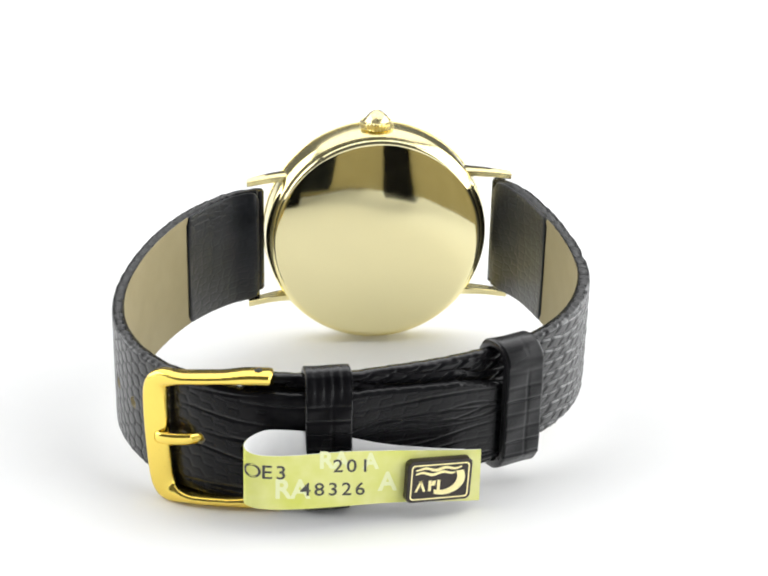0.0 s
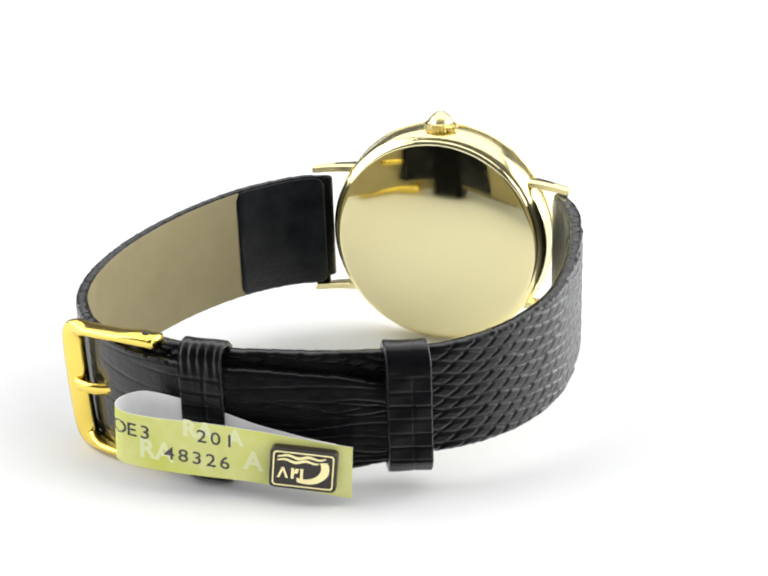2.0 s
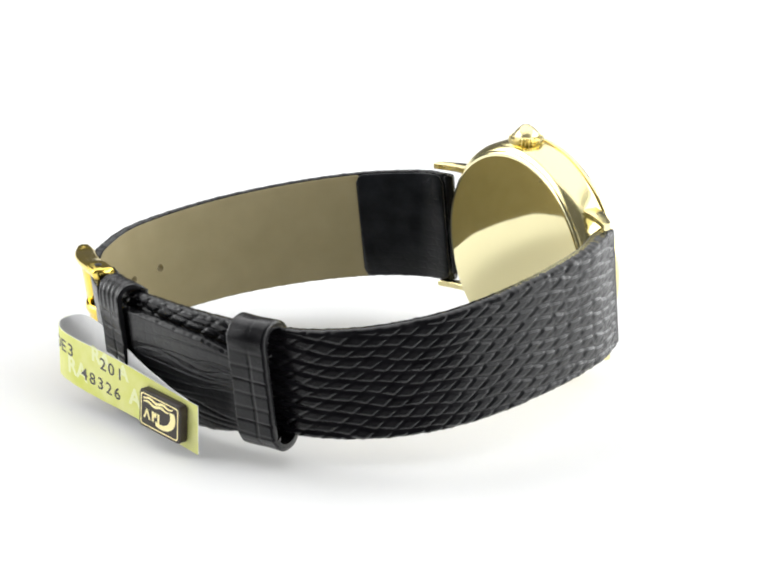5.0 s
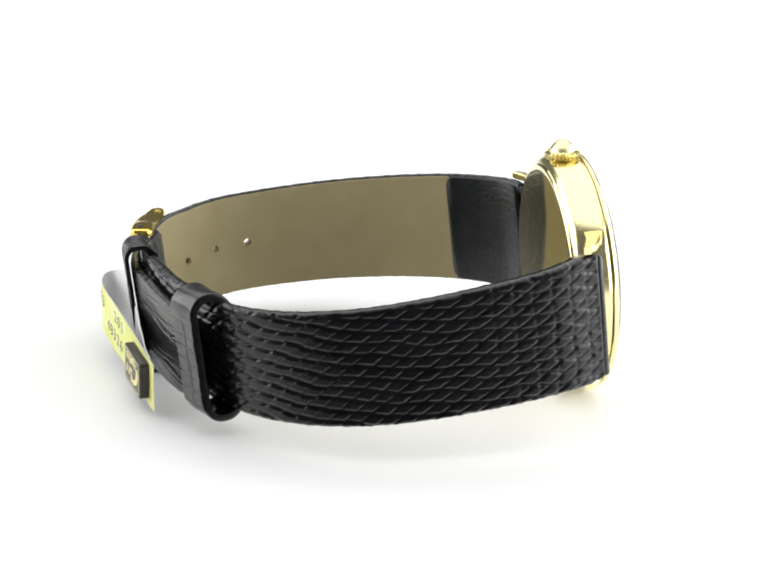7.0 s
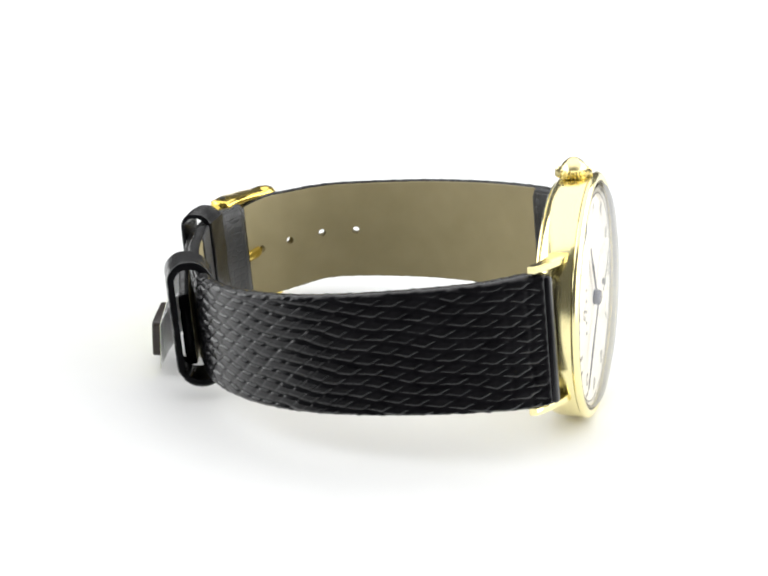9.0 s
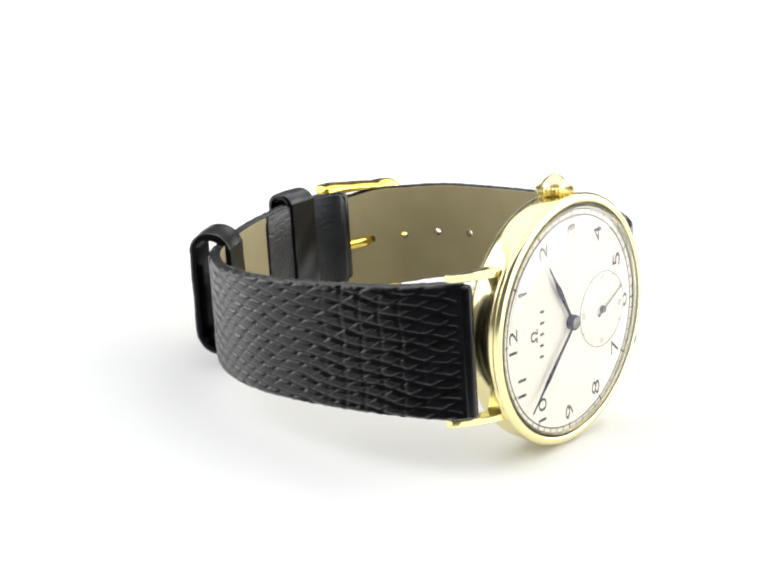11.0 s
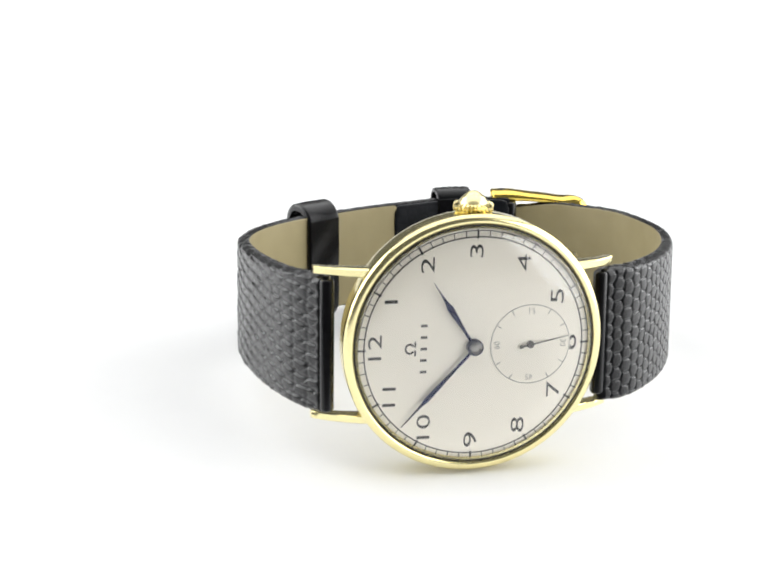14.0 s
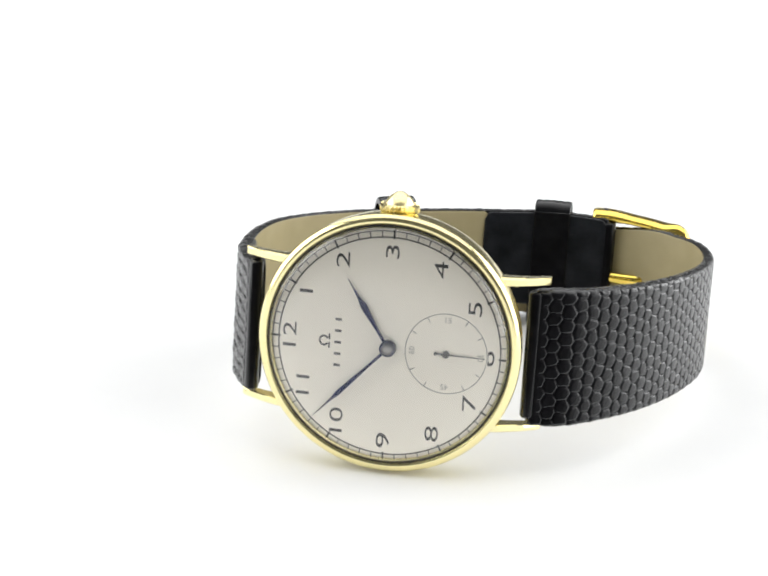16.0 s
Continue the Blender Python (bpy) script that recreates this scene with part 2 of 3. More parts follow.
def strap_sheet(points, half, offset, thick, s0, s1, corner=1.2, step=0.5, arcs=(), sag=None):
    """A thin sheet on the band's inner side between two arc lengths, with rounded corners."""
    xy, tan, s = spline(points, step)
    keep = (s >= s0) & (s <= s1)
    xy, tan, s = xy[keep], tan[keep], s[keep]
    out = np.stack([tan[:, 1], -tan[:, 0]], 1) * OUTWARD
    d = np.minimum(s - s[0], s[-1] - s)
    trim = np.where(d < corner, corner - np.sqrt(np.maximum(corner ** 2 - (corner - d) ** 2, 0)), 0)
    hw = half(s) - trim
    w = np.array([-1, -0.97, *np.linspace(-0.1, 0.1, 11), 0.97, 1])
    prof = np.where(np.abs(w) > 0.99, 0.6, 1.0)
    P = []
    for layer in (1, 0):
        o = offset(s)[:, None] - thick * layer * prof[None, :]
        base = np.stack([xy[:, 0], xy[:, 1], mid_height(xy[:, 1])], 1)[:, None, :]
        o3 = np.concatenate([out, np.zeros((len(out), 1))], 1)[:, None, :]
        P.append(base + (w[None, :] * hw[:, None] + (0 if sag is None else sag(s)[:, None]))[..., None] * WIDE + o[..., None] * o3)
    P = np.concatenate([P[0], P[1][:, ::-1]], 1)
    n, m = P.shape[:2]
    idx = np.arange(n * m).reshape(n, m)
    a, b = idx[:-1], idx[1:]
    F = np.stack([a, b, np.roll(b, -1, 1), np.roll(a, -1, 1)], -1).reshape(-1, 4).tolist()
    S = np.broadcast_to(s[:, None], (n, m))
    Wd = np.concatenate([w[None, :] * hw[:, None], (w[None, :] * hw[:, None])[:, ::-1]], 1)
    return pierced(P.reshape(-1, 3), F + [idx[0].tolist(), idx[-1][::-1].tolist()], S, Wd, arcs)


OUTWARD = 1.0

# ---------------------------------------------------------------- the white sheet
sheet_verts, sheet_faces = [], []
for iy in range(41):
    for ix in range(41):
        sheet_verts.append(((ix - 20) * 80.0, (iy - 20) * 80.0, 0))
for iy in range(40):
    for ix in range(40):
        k = iy * 41 + ix
        sheet_faces.append([k, k + 1, k + 42, k + 41])
ground = part("ground", (sheet_verts, sheet_faces), SHEET)
tagged(ground, "matt white paper sheet of a photo tent", "ground", kind="structure")

# ---------------------------------------------------------------- the watch
watch = tagged(new("wrist_watch"), "vintage gold wristwatch with black lizard strap, standing buckled on edge", "watch")

RIGHT = Vector((0.9923, 0.1224, -0.0170)).normalized()     # towards six o'clock
FRONT = Vector((0.1233, -0.9900, 0.0680))                 # out of the dial
FRONT = (FRONT - FRONT.dot(RIGHT) * RIGHT).normalized()
UP = FRONT.cross(RIGHT)                                   # towards three o'clock and the crown
CENTRE = Vector((5.62, -26.3, 0.98 + GROUND)) * MM
FACE = Matrix.Translation(CENTRE) @ Matrix((RIGHT, UP, FRONT)).transposed().to_4x4()


def polar(r, deg):
    return r * math.cos(radians(deg)), r * math.sin(radians(deg))


def hour_angle(h):
    return 180 - 30 * h


CASE = FACE @ Matrix.Translation((-0.05 * MM, 0.33 * MM, 0.15 * MM))      # the case sits a little off the dial's centre


def case():
    hard(part("case_body", lathe([(15.9, -0.56), (17.4, -0.56), (17.58, -0.6), (17.66, -0.75), (17.69, -1.2), (17.68, -2.2), (17.62, -3.4), (17.52, -4.2), (17.3, -4.8), (16.96, -5.25), (16.6, -5.5), (16.4, -5.6)]), GOLD, watch, "polished pale gold case band", CASE), 40)
    hard(part("bezel", lathe([(16.45, -0.3), (16.5, 0.1), (16.62, 0.38), (16.9, 0.5), (17.3, 0.42), (17.66, 0.18), (17.84, -0.12), (17.85, -0.34), (17.76, -0.48), (17.4, -0.52)]), GOLD, watch, "narrow polished gold bezel", CASE), 50)
    hard(part("crystal_seat", lathe([(15.95, 0.02), (15.95, 0.15), (16.0, 0.25), (16.5, 0.25), (16.5, 0.0)]), GOLD, watch, "thin polished seat between crystal and bezel", CASE), 50)
    hard(part("case_back", lathe([(16.3, -5.5), (16.46, -5.64), (16.4, -5.82), (16.15, -5.97), (15.85, -6.03), (15.6, -6.05), (10, -6.07), (5, -6.08), (0, -6.08)]), GOLD_BACK, watch, "mirror-polished plain gold case back", CASE), 50)
    # thin dark ring: the bezel's dark reflection, painted on as a strip
    part("dark_reflection_ring", lathe([(16.3, 0.27), (16.5, 0.31), (16.52, 0.2)]), DARK, watch, "", CASE)
    glass = lathe([(16.4, 0.22), (16.1, 0.8), (15.4, 1.2), (13, 1.65), (9, 2.0), (4.5, 2.2), (0, 2.25), (0, 1.9), (4.5, 1.85), (9, 1.65), (13, 1.3), (15.1, 0.9), (15.8, 0.6), (16.2, 0.24)], closed=False)
    ob = part("crystal", glass, GLASS, watch, "clear domed acrylic crystal", CASE)
    ob.data.materials.append(GLASS_IN)
    for f in ob.data.polygons:
        f.material_index = int(f.index >= 6 * 144)
    ob.visible_shadow = False


def lug(sx, sy):
    """A thin curved lug, from the case to its drooping tip."""
    rows = []
    n = 14
    for k in range(n + 1):
        t = k / n
        x = 12.6 + ((20.5 if sx > 0 else 21.1) - 12.6) * t
        top = -1.0 - 3.5 * t ** 1.7
        deep = 2.9 - 1.5 * t
        if k == n:
            top, deep = top - 0.15, deep - 0.3
        yo, yi = (10.45 if sy > 0 else 11.0) - 0.1 * t, 9.35 if sy > 0 else 9.9
        rows.append([(x, yo - 0.15, top), (x, yo, top - 0.2), (x, yo, top - deep + 0.2), (x, yo - 0.15, top - deep), (x, yi + 0.1, top - deep), (x, yi, top - deep + 0.1), (x, yi, top - 0.1), (x, yi + 0.1, top)])
    m = len(rows[0])
    verts = [(x * sx, y * sy, z) for row in rows for x, y, z in row]
    faces = [[k * m + i, k * m + (i + 1) % m, (k + 1) * m + (i + 1) % m, (k + 1) * m + i] for k in range(n) for i in range(m)]
    faces += [list(range(m)), list(range(n * m, n * m + m))[::-1]]
    if sx * sy < 0:
        faces = [f[::-1] for f in faces]
    hard(part("lug", (verts, faces), GOLD, watch, "slim curved gold lug", CASE), 40)


def crown():
    n = 26
    verts, faces = [], []
    prof = [(0.0, 17.1), (1.25, 17.1), (1.25, 17.55), (2.4, 17.62), (2.66, 17.78), (2.66, 18.6), (2.45, 18.78), (1.95, 18.86), (1.82, 19.1), (1.62, 19.42), (1.32, 19.74), (1.0, 20.0), (0.72, 20.2), (0.46, 20.33), (0.22, 20.4), (0.0, 20.42)]
    rows = []
    for r, y in prof:
        row = []
        for k in range(2 * n):
            rr = r * (0.80 if 2.3 < r and k % 2 else 1.0)
            a = math.pi * k / n
            row.append(len(verts))
            verts.append((rr * math.cos(a), y, rr * math.sin(a) - 2.95))
        rows.append(row)
    for a, b in zip(rows, rows[1:]):
        for k in range(2 * n):
            j = (k + 1) % (2 * n)
            faces.append([a[k], b[k], b[j], a[j]])
    ob = hard(part("crown", (verts, faces), GOLD_CROWN, watch, "fluted gold winding crown with a domed cap", CASE), 40)


SUB = 7.8          # the small seconds dial lies that far below the centre


def dial():
    plate = part("dial", lathe([(0, 0.0), (16.6, 0.0), (16.6, -0.4), (0, -0.4)]), DIAL, watch, "silvered dial with black numerals", FACE)
    hard(plate)
    for r, w in ((15.95, 0.07), (15.1, 0.09)):
        part("minute_ring", lathe([(r - w, 0.01), (r + w, 0.01), (r + w, 0.03), (r - w, 0.03)], closed=True), INK, plate, smooth=False)
    for k in range(60):
        long = k % 5 == 0
        r0, r1, w = (14.85, 16.1, 0.13) if long else (15.1, 15.95, 0.06)
        g = [(r0, -w, 0.03), (r1, -w, 0.03), (r1, w, 0.03), (r0, w, 0.03), (r0, -w, 0.005), (r1, -w, 0.005), (r1, w, 0.005), (r0, w, 0.005)], [[0, 1, 2, 3], [4, 5, 1, 0], [5, 6, 2, 1], [6, 7, 3, 2], [7, 4, 0, 3]]
        part("minute_mark", moved(g, Matrix.Rotation(radians(6 * k), 4, "Z")), INK, plate, smooth=False)
    for h in range(1, 13):
        x, y = polar(13.5 if h in (6, 12) else 13.2, hour_angle(h))
        g = text_geo(str(h), 2.65, -0.01, 0.012)
        m = Matrix.Translation((x, y, 0.018)) @ Matrix.Rotation(radians(90), 4, "Z")
        g = [(x * (1.9 if h < 10 else 1.7), y, z) for x, y, z in g[0]], g[1]
        part("numeral", moved(g, m), INK, plate, smooth=False)
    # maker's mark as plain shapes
    ring = [polar(0.78, a) for a in range(-60, 241, 20)] + [polar(0.5, a) for a in range(240, -61, -20)]
    g = prism([(x, y * 0.9) for x, y in ring], 0.005, 0.03)
    base = join(g, prism([(-1.0, -0.85), (-0.2, -0.85), (-0.2, -0.62), (-1.0, -0.62)], 0.005, 0.03), prism([(0.2, -0.85), (1.0, -0.85), (1.0, -0.62), (0.2, -0.62)], 0.005, 0.03))
    part("maker_mark", moved(base, Matrix.Translation((-8.85, 0, 0)) @ Matrix.Rotation(radians(90), 4, "Z")), INK, plate, smooth=False)
    for k in range(5):
        y = -3.45 + k * 1.6
        part("maker_bar", prism([(-7.4, y), (-6.5, y), (-6.5, y + 0.36), (-7.4, y + 0.36)], 0.005, 0.03), INK_FINE, plate, smooth=False)
    sub = part("sub_dial", moved(lathe([(0, 0.05), (5.6, 0.05), (5.66, 0.04), (5.66, 0.0)], 96), Matrix.Translation((SUB, 0, 0))), DIAL, plate, "small seconds dial with fine grey marks")
    hard(sub, 10)
    part("seconds_ring", moved(lathe([(5.47, 0.055), (5.55, 0.055), (5.55, 0.07), (5.47, 0.07)], 96, True), Matrix.Translation((SUB, 0, 0))), INK_FINE, sub, smooth=False)
    for k in range(12):
        if k % 3:
            a = 30 * k
            g = prism([(4.75, -0.045), (5.47, -0.045), (5.47, 0.045), (4.75, 0.045)], 0.055, 0.07)
            part("seconds_mark", moved(g, Matrix.Translation((SUB, 0, 0)) @ Matrix.Rotation(radians(a), 4, "Z")), INK_FINE, sub, smooth=False)
    for s, a in (("60", 180), ("15", 90), ("30", 0), ("45", 270)):
        x, y = polar(4.6, a)
        m = Matrix.Translation((SUB + x, y, 0.062)) @ Matrix.Rotation(radians(a - 90), 4, "Z")
        part("seconds_numeral", moved(text_geo(s, 1.15, -0.02, 0.006), m), INK_FINE, sub, smooth=False)


def hand_outline(length, w0, w1, tail=0.0, belly=0.62):
    """A leaf hand with a fine point, along x."""
    up = [(-tail, w0 * 0.6), (0.0, w0), (length * 0.25, w0 * 1.0), (length * belly, w1), (length * (belly + 0.05), w1 * 0.55), (length * 0.82, 0.10), (length, 0.035)]
    return up + [(x, -y) for x, y in reversed(up)]


def hour_and_minute():
    hour = hand_outline(10.8, 0.2, 0.47)
    minute = hand_outline(14.6, 0.19, 0.35, belly=0.66)
    for name, o, deg, z in (("hour_hand", hour, hour_angle(1.90), 0.42), ("minute_hand", minute, hour_angle(52.15 / 5), 0.66)):
        m = FACE @ Matrix.Rotation(radians(deg), 4, "Z")
        hard(part(name, join(prism(o, z, z + 0.16, 0.05), moved(lathe([(0.0, 0.17), (0.75, 0.17), (0.75, 0), (0, 0)], 32), Matrix.Translation((0, 0, z)))), BLUED, watch, "slender blued-steel leaf hand", m), 30)
    hub = hard(part("hand_hub", lathe([(0.0, 0.98), (0.98, 0.98), (1.1, 0.86), (1.1, 0.02), (0, 0.02)], 40), BLUED, watch, "dark hub in the middle of the dial", FACE), 40)
    hard(part("hub_cap", lathe([(0.0, 1.22), (0.2, 1.22), (0.24, 1.1), (0.72, 1.1), (0.82, 1.03), (0.82, 0.93), (0, 0.93)], 32), STEEL, hub, "bright steel cap"), 40)


def seconds_hand():
    o = [(-1.35, 0.13), (-0.2, 0.13), (0.3, 0.10), (5.3, 0.045), (5.3, -0.045), (0.3, -0.10), (-0.2, -0.13), (-1.35, -0.13)]
    g = join(prism(o, 0.35, 0.45), moved(lathe([(0, 0.52), (0.42, 0.52), (0.5, 0.45), (0.5, 0.06), (0, 0.06)], 28), Matrix.Identity(4)), moved(lathe([(0, 0.46), (0.24, 0.46), (0.24, 0.34), (0, 0.34)], 20), Matrix.Translation((-1.35, 0, 0))))
    return hard(part("seconds_hand", g, INK_FINE, watch, "small dark seconds hand"), 30)


case()
for _sx in (-1, 1):
    for _sy in (-1, 1):
        lug(_sx, _sy)
crown()
dial()
hour_and_minute()
seconds = seconds_hand()

# ---- strap: plan points of the middle of each band
LONG = [(23.8, -20.5), (28.9, -17.2), (34.1, -10.3), (37.8, -1.8), (39.9, 6.9), (40.6, 15), (39.6, 23), (36.8, 30.0), (33.0, 34.7), (30.2, 36.9), (26.6, 38.7), (22.0, 40.0), (17, 40.7), (13, 40.75), (9, 40.1), (4, 38.2), (-4, 35.0), (-12.6, 30.7)]
SHORT = [(-14.1, -25.6), (-18.7, -19.0), (-22.2, -9.3), (-24.1, 0), (-24.3, 8), (-21.9, 16.6), (-17.2, 23.8), (-11.3, 28.6), (-4, 33.0), (4, 36.4), (9, 38.3), (13, 39.0), (17, 38.95), (21.0, 38.3)]


def bar_sleeve(points, w, r, at_end=False):
    """The rolled end of a band round its spring bar."""
    p = points[-1] if at_end else points[0]
    c = np.array([p[0], p[1], mid_height(p[1])])
    verts, faces, n = [], [], 20
    rings = [(-w, r * 0.8), (-w + 0.3, r), (w - 0.3, r), (w, r * 0.8)]
    for q, rr in rings:
        for k in range(n):
            a = 2 * math.pi * k / n
            v = c + q * WIDE
            verts.append((v[0] + rr * math.cos(a), v[1] + rr * math.sin(a), v[2]))
    for i in range(len(rings) - 1):
        for k in range(n):
            j = (k + 1) % n
            faces.append([i * n + k, i * n + j, (i + 1) * n + j, (i + 1) * n + k])
    faces += [list(range(n))[::-1], list(range(3 * n, 4 * n))]
    return verts, faces


def half_long(s):
    return np.interp(s, [0, 3, 10, 50, 58, 66, 80, 94, 104, 112, 200], [9.25, 9.45, 9.25, 8.4, 8.3, 8.65, 8.45, 7.7, 7.1, 5.4, 5.4])


def sag_long(s):
    return -0.45 + 0.15 * step01(s, 4, 16) - 0.5 * step01(s, 54, 64) - 1.1 * step01(s, 66, 77) - 0.5 * step01(s, 58, 67) + 0.5 * step01(s, 80, 94)


def half_short(s):
    return np.interp(s, [0, 3, 10, 60, 200], [9.25, 9.45, 9.1, 7.9, 7.85])


def thick_long(s):
    return np.interp(s, [0, 8, 30, 200], [2.2, 2.1, 1.7, 1.5])


def thick_short(s):
    return np.interp(s, [0, 8, 30, 200], [2.2, 2.1, 1.8, 1.6])


def hole_arcs():
    xy, tan, arc = spline(LONG, 0.05)
    first = float(arc[np.argmin(np.hypot(xy[:, 0] - 39.0, xy[:, 1] - 25.3))])
    return [first + 6.05 * k for k in range(5)]


HOLES = hole_arcs()


def pierced(P, F, s, w, arcs):
    """Faces of a band without those over the holes."""
    S, W = np.asarray(s).ravel(), np.asarray(w).ravel()
    out = []
    for f in F:
        u, v = S[f].mean(), W[f].mean()
        if len(f) == 4 and abs(v) < 0.8 and any((u - a) ** 2 + v * v < 0.52 for a in arcs):
            continue
        out.append(f)
    return P, out


def straps():
    global OUTWARD
    OUTWARD = 1.0
    long_strap = part("strap_long", strap_body(LONG, half_long, thick_long, scales_round, arcs=HOLES, sag=sag_long), LEATHER, watch, "black lizard-grain leather strap tail with round scales")
    total = spline(LONG, 0.5)[2][-1]
    part("turned_end", strap_sheet(LONG, lambda s: half_long(s) - 0.25, lambda s: -thick_long(s) / 2, 0.35, 0.3, 16.0, sag=sag_long), LEATHER_FLESH, long_strap)
    part("lining", strap_sheet(LONG, lambda s: half_long(s) - 0.2, lambda s: -thick_long(s) / 2, 0.12, 15.3, total - 0.4, 0.4, 0.16, HOLES, sag_long), LINING, long_strap, "olive-beige leather lining")
    part("bar_sleeve", bar_sleeve(LONG, 8.6, 1.0), LEATHER, long_strap)
    OUTWARD = -1.0
    short_strap = part("strap_short", strap_body(SHORT, half_short, thick_short, scales_long), LEATHER, watch, "black lizard-grain leather strap with banded scales")
    total = spline(SHORT, 0.5)[2][-1]
    part("turned_end", strap_sheet(SHORT, lambda s: half_short(s) - 0.25, lambda s: -thick_short(s) / 2, 0.35, 0.3, 16.8), LEATHER_FLESH, short_strap)
    part("turned_end", strap_sheet(SHORT, lambda s: half_short(s) - 0.25, lambda s: -thick_short(s) / 2, 0.35, total - 21.0, total), LEATHER_FLESH, short_strap)
    part("lining", strap_sheet(SHORT, lambda s: half_short(s) - 0.2, lambda s: -thick_short(s) / 2, 0.12, 15.8, total - 20.0, 0.4), LINING, short_strap, "olive-beige leather lining")
    part("bar_sleeve", bar_sleeve(SHORT, 9.0, 1.0), LEATHER, short_strap)
    part("bar_sleeve", bar_sleeve(SHORT, 7.2, 1.2, True), LEATHER, short_strap)
    xy, tan, arc = spline(LONG, 0.05)
    for a in HOLES:
        k = int(np.argmin(np.abs(arc - a)))
        out = Vector((tan[k, 1], -tan[k, 0], 0))
        side = Vector(WIDE)
        m = Matrix.Translation(Vector((*xy[k], mid_height(xy[k, 1]))) + Vector(WIDE) * float(sag_long(np.array(a)))) @ Matrix((out.cross(side) * -1, side, out)).transposed().to_4x4()
        ring = lathe([(0.62, -1.0), (0.86, -1.0), (0.9, -0.85), (0.86, -0.7), (0.74, -0.6), (0.74, 0.55), (0.92, 0.66), (0.92, 0.76), (0.62, 0.76)], 28, True)
        part("hole_rim", moved(ring, m), LINING if a < 70 else LEATHER, long_strap)


straps()


def keeper(centre, along, wide, inner, tall, wall, drop, ridges, label):
    """A leather loop round both bands: centre and tangent in plan, width, inner depth, inner half height."""
    t = Vector((*along, 0)).normalized()
    o = Vector((-t.y, t.x, 0))
    if o.y < 0:
        o = -o
    w = Vector(WIDE)
    c = Vector((*centre, mid_height(centre[1]))) + w * drop
    loop_pts, _, arc = spline(rounded_rect(inner, 2 * tall, min(2.2, inner * 0.45), 8) + [(inner / 2, tall - min(2.2, inner * 0.45))], 0.22)
    loop_pts, arc = loop_pts[:-1], arc[:-1]
    n = len(loop_pts)
    sec = [(-1.0, 0.5), (-0.96, 0.9)] + [(-0.92 + 1.84 * k / 24, 1.0) for k in range(25)] + [(0.96, 0.9), (1.0, 0.5), (1.0, 0.0), (-1.0, 0.0)]
    nxt, prv = np.roll(loop_pts, -1, 0), np.roll(loop_pts, 1, 0)
    d = nxt - prv
    d /= np.linalg.norm(d, axis=1, keepdims=True)
    normal = np.stack([d[:, 1], -d[:, 0]], 1)
    verts, faces = [], []
    for a, h in sec:
        lines = np.minimum(groove(arc + 0.3, 2.05, 0.10), groove(np.full(n, (a + 1) * wide / 2 + 1.2), wide * 0.62, 0.06))
        face = (h > 0.95) * step01(normal[:, 0], 0.0, 0.5)
        bend = (h > 0.95) * np.exp(-((loop_pts[:, 1] - tall + 1.6) / 1.7) ** 2) * (normal[:, 0] > -0.2)
        g = ((a + 1) * wide / 2 / 1.15) % 1
        rough = 0.13 * (lines - 1) * face * (1 - bend) - 0.24 * ridges * bend * (1 - math.sin(math.pi * g) ** 2)
        q = loop_pts + normal * (wall * h + rough + 0.05 * np.sin(arc * 0.9 + 3 * a) * (h > 0))[:, None]
        for x, y in q:
            verts.append(tuple(c + t * (a * wide / 2) + o * x + w * y))
    m = len(sec)
    for i in range(m):
        for k in range(n):
            j = (k + 1) % n
            faces.append([i * n + k, i * n + j, ((i + 1) % m) * n + j, ((i + 1) % m) * n + k])
    return hard(part("keeper", (verts, faces), LEATHER, watch, label), 60)


keeper((11.3, 39.65), (8, 1.3), 6.0, 3.9, 9.7, 0.7, -1.1, 1.0, "fixed black leather keeper beside the buckle")
keeper((-12.7, 29.3), (7, 4.4), 6.0, 4.7, 8.5, 1.05, 0.0, 0.0, "loose black leather keeper with pressed scale lines")


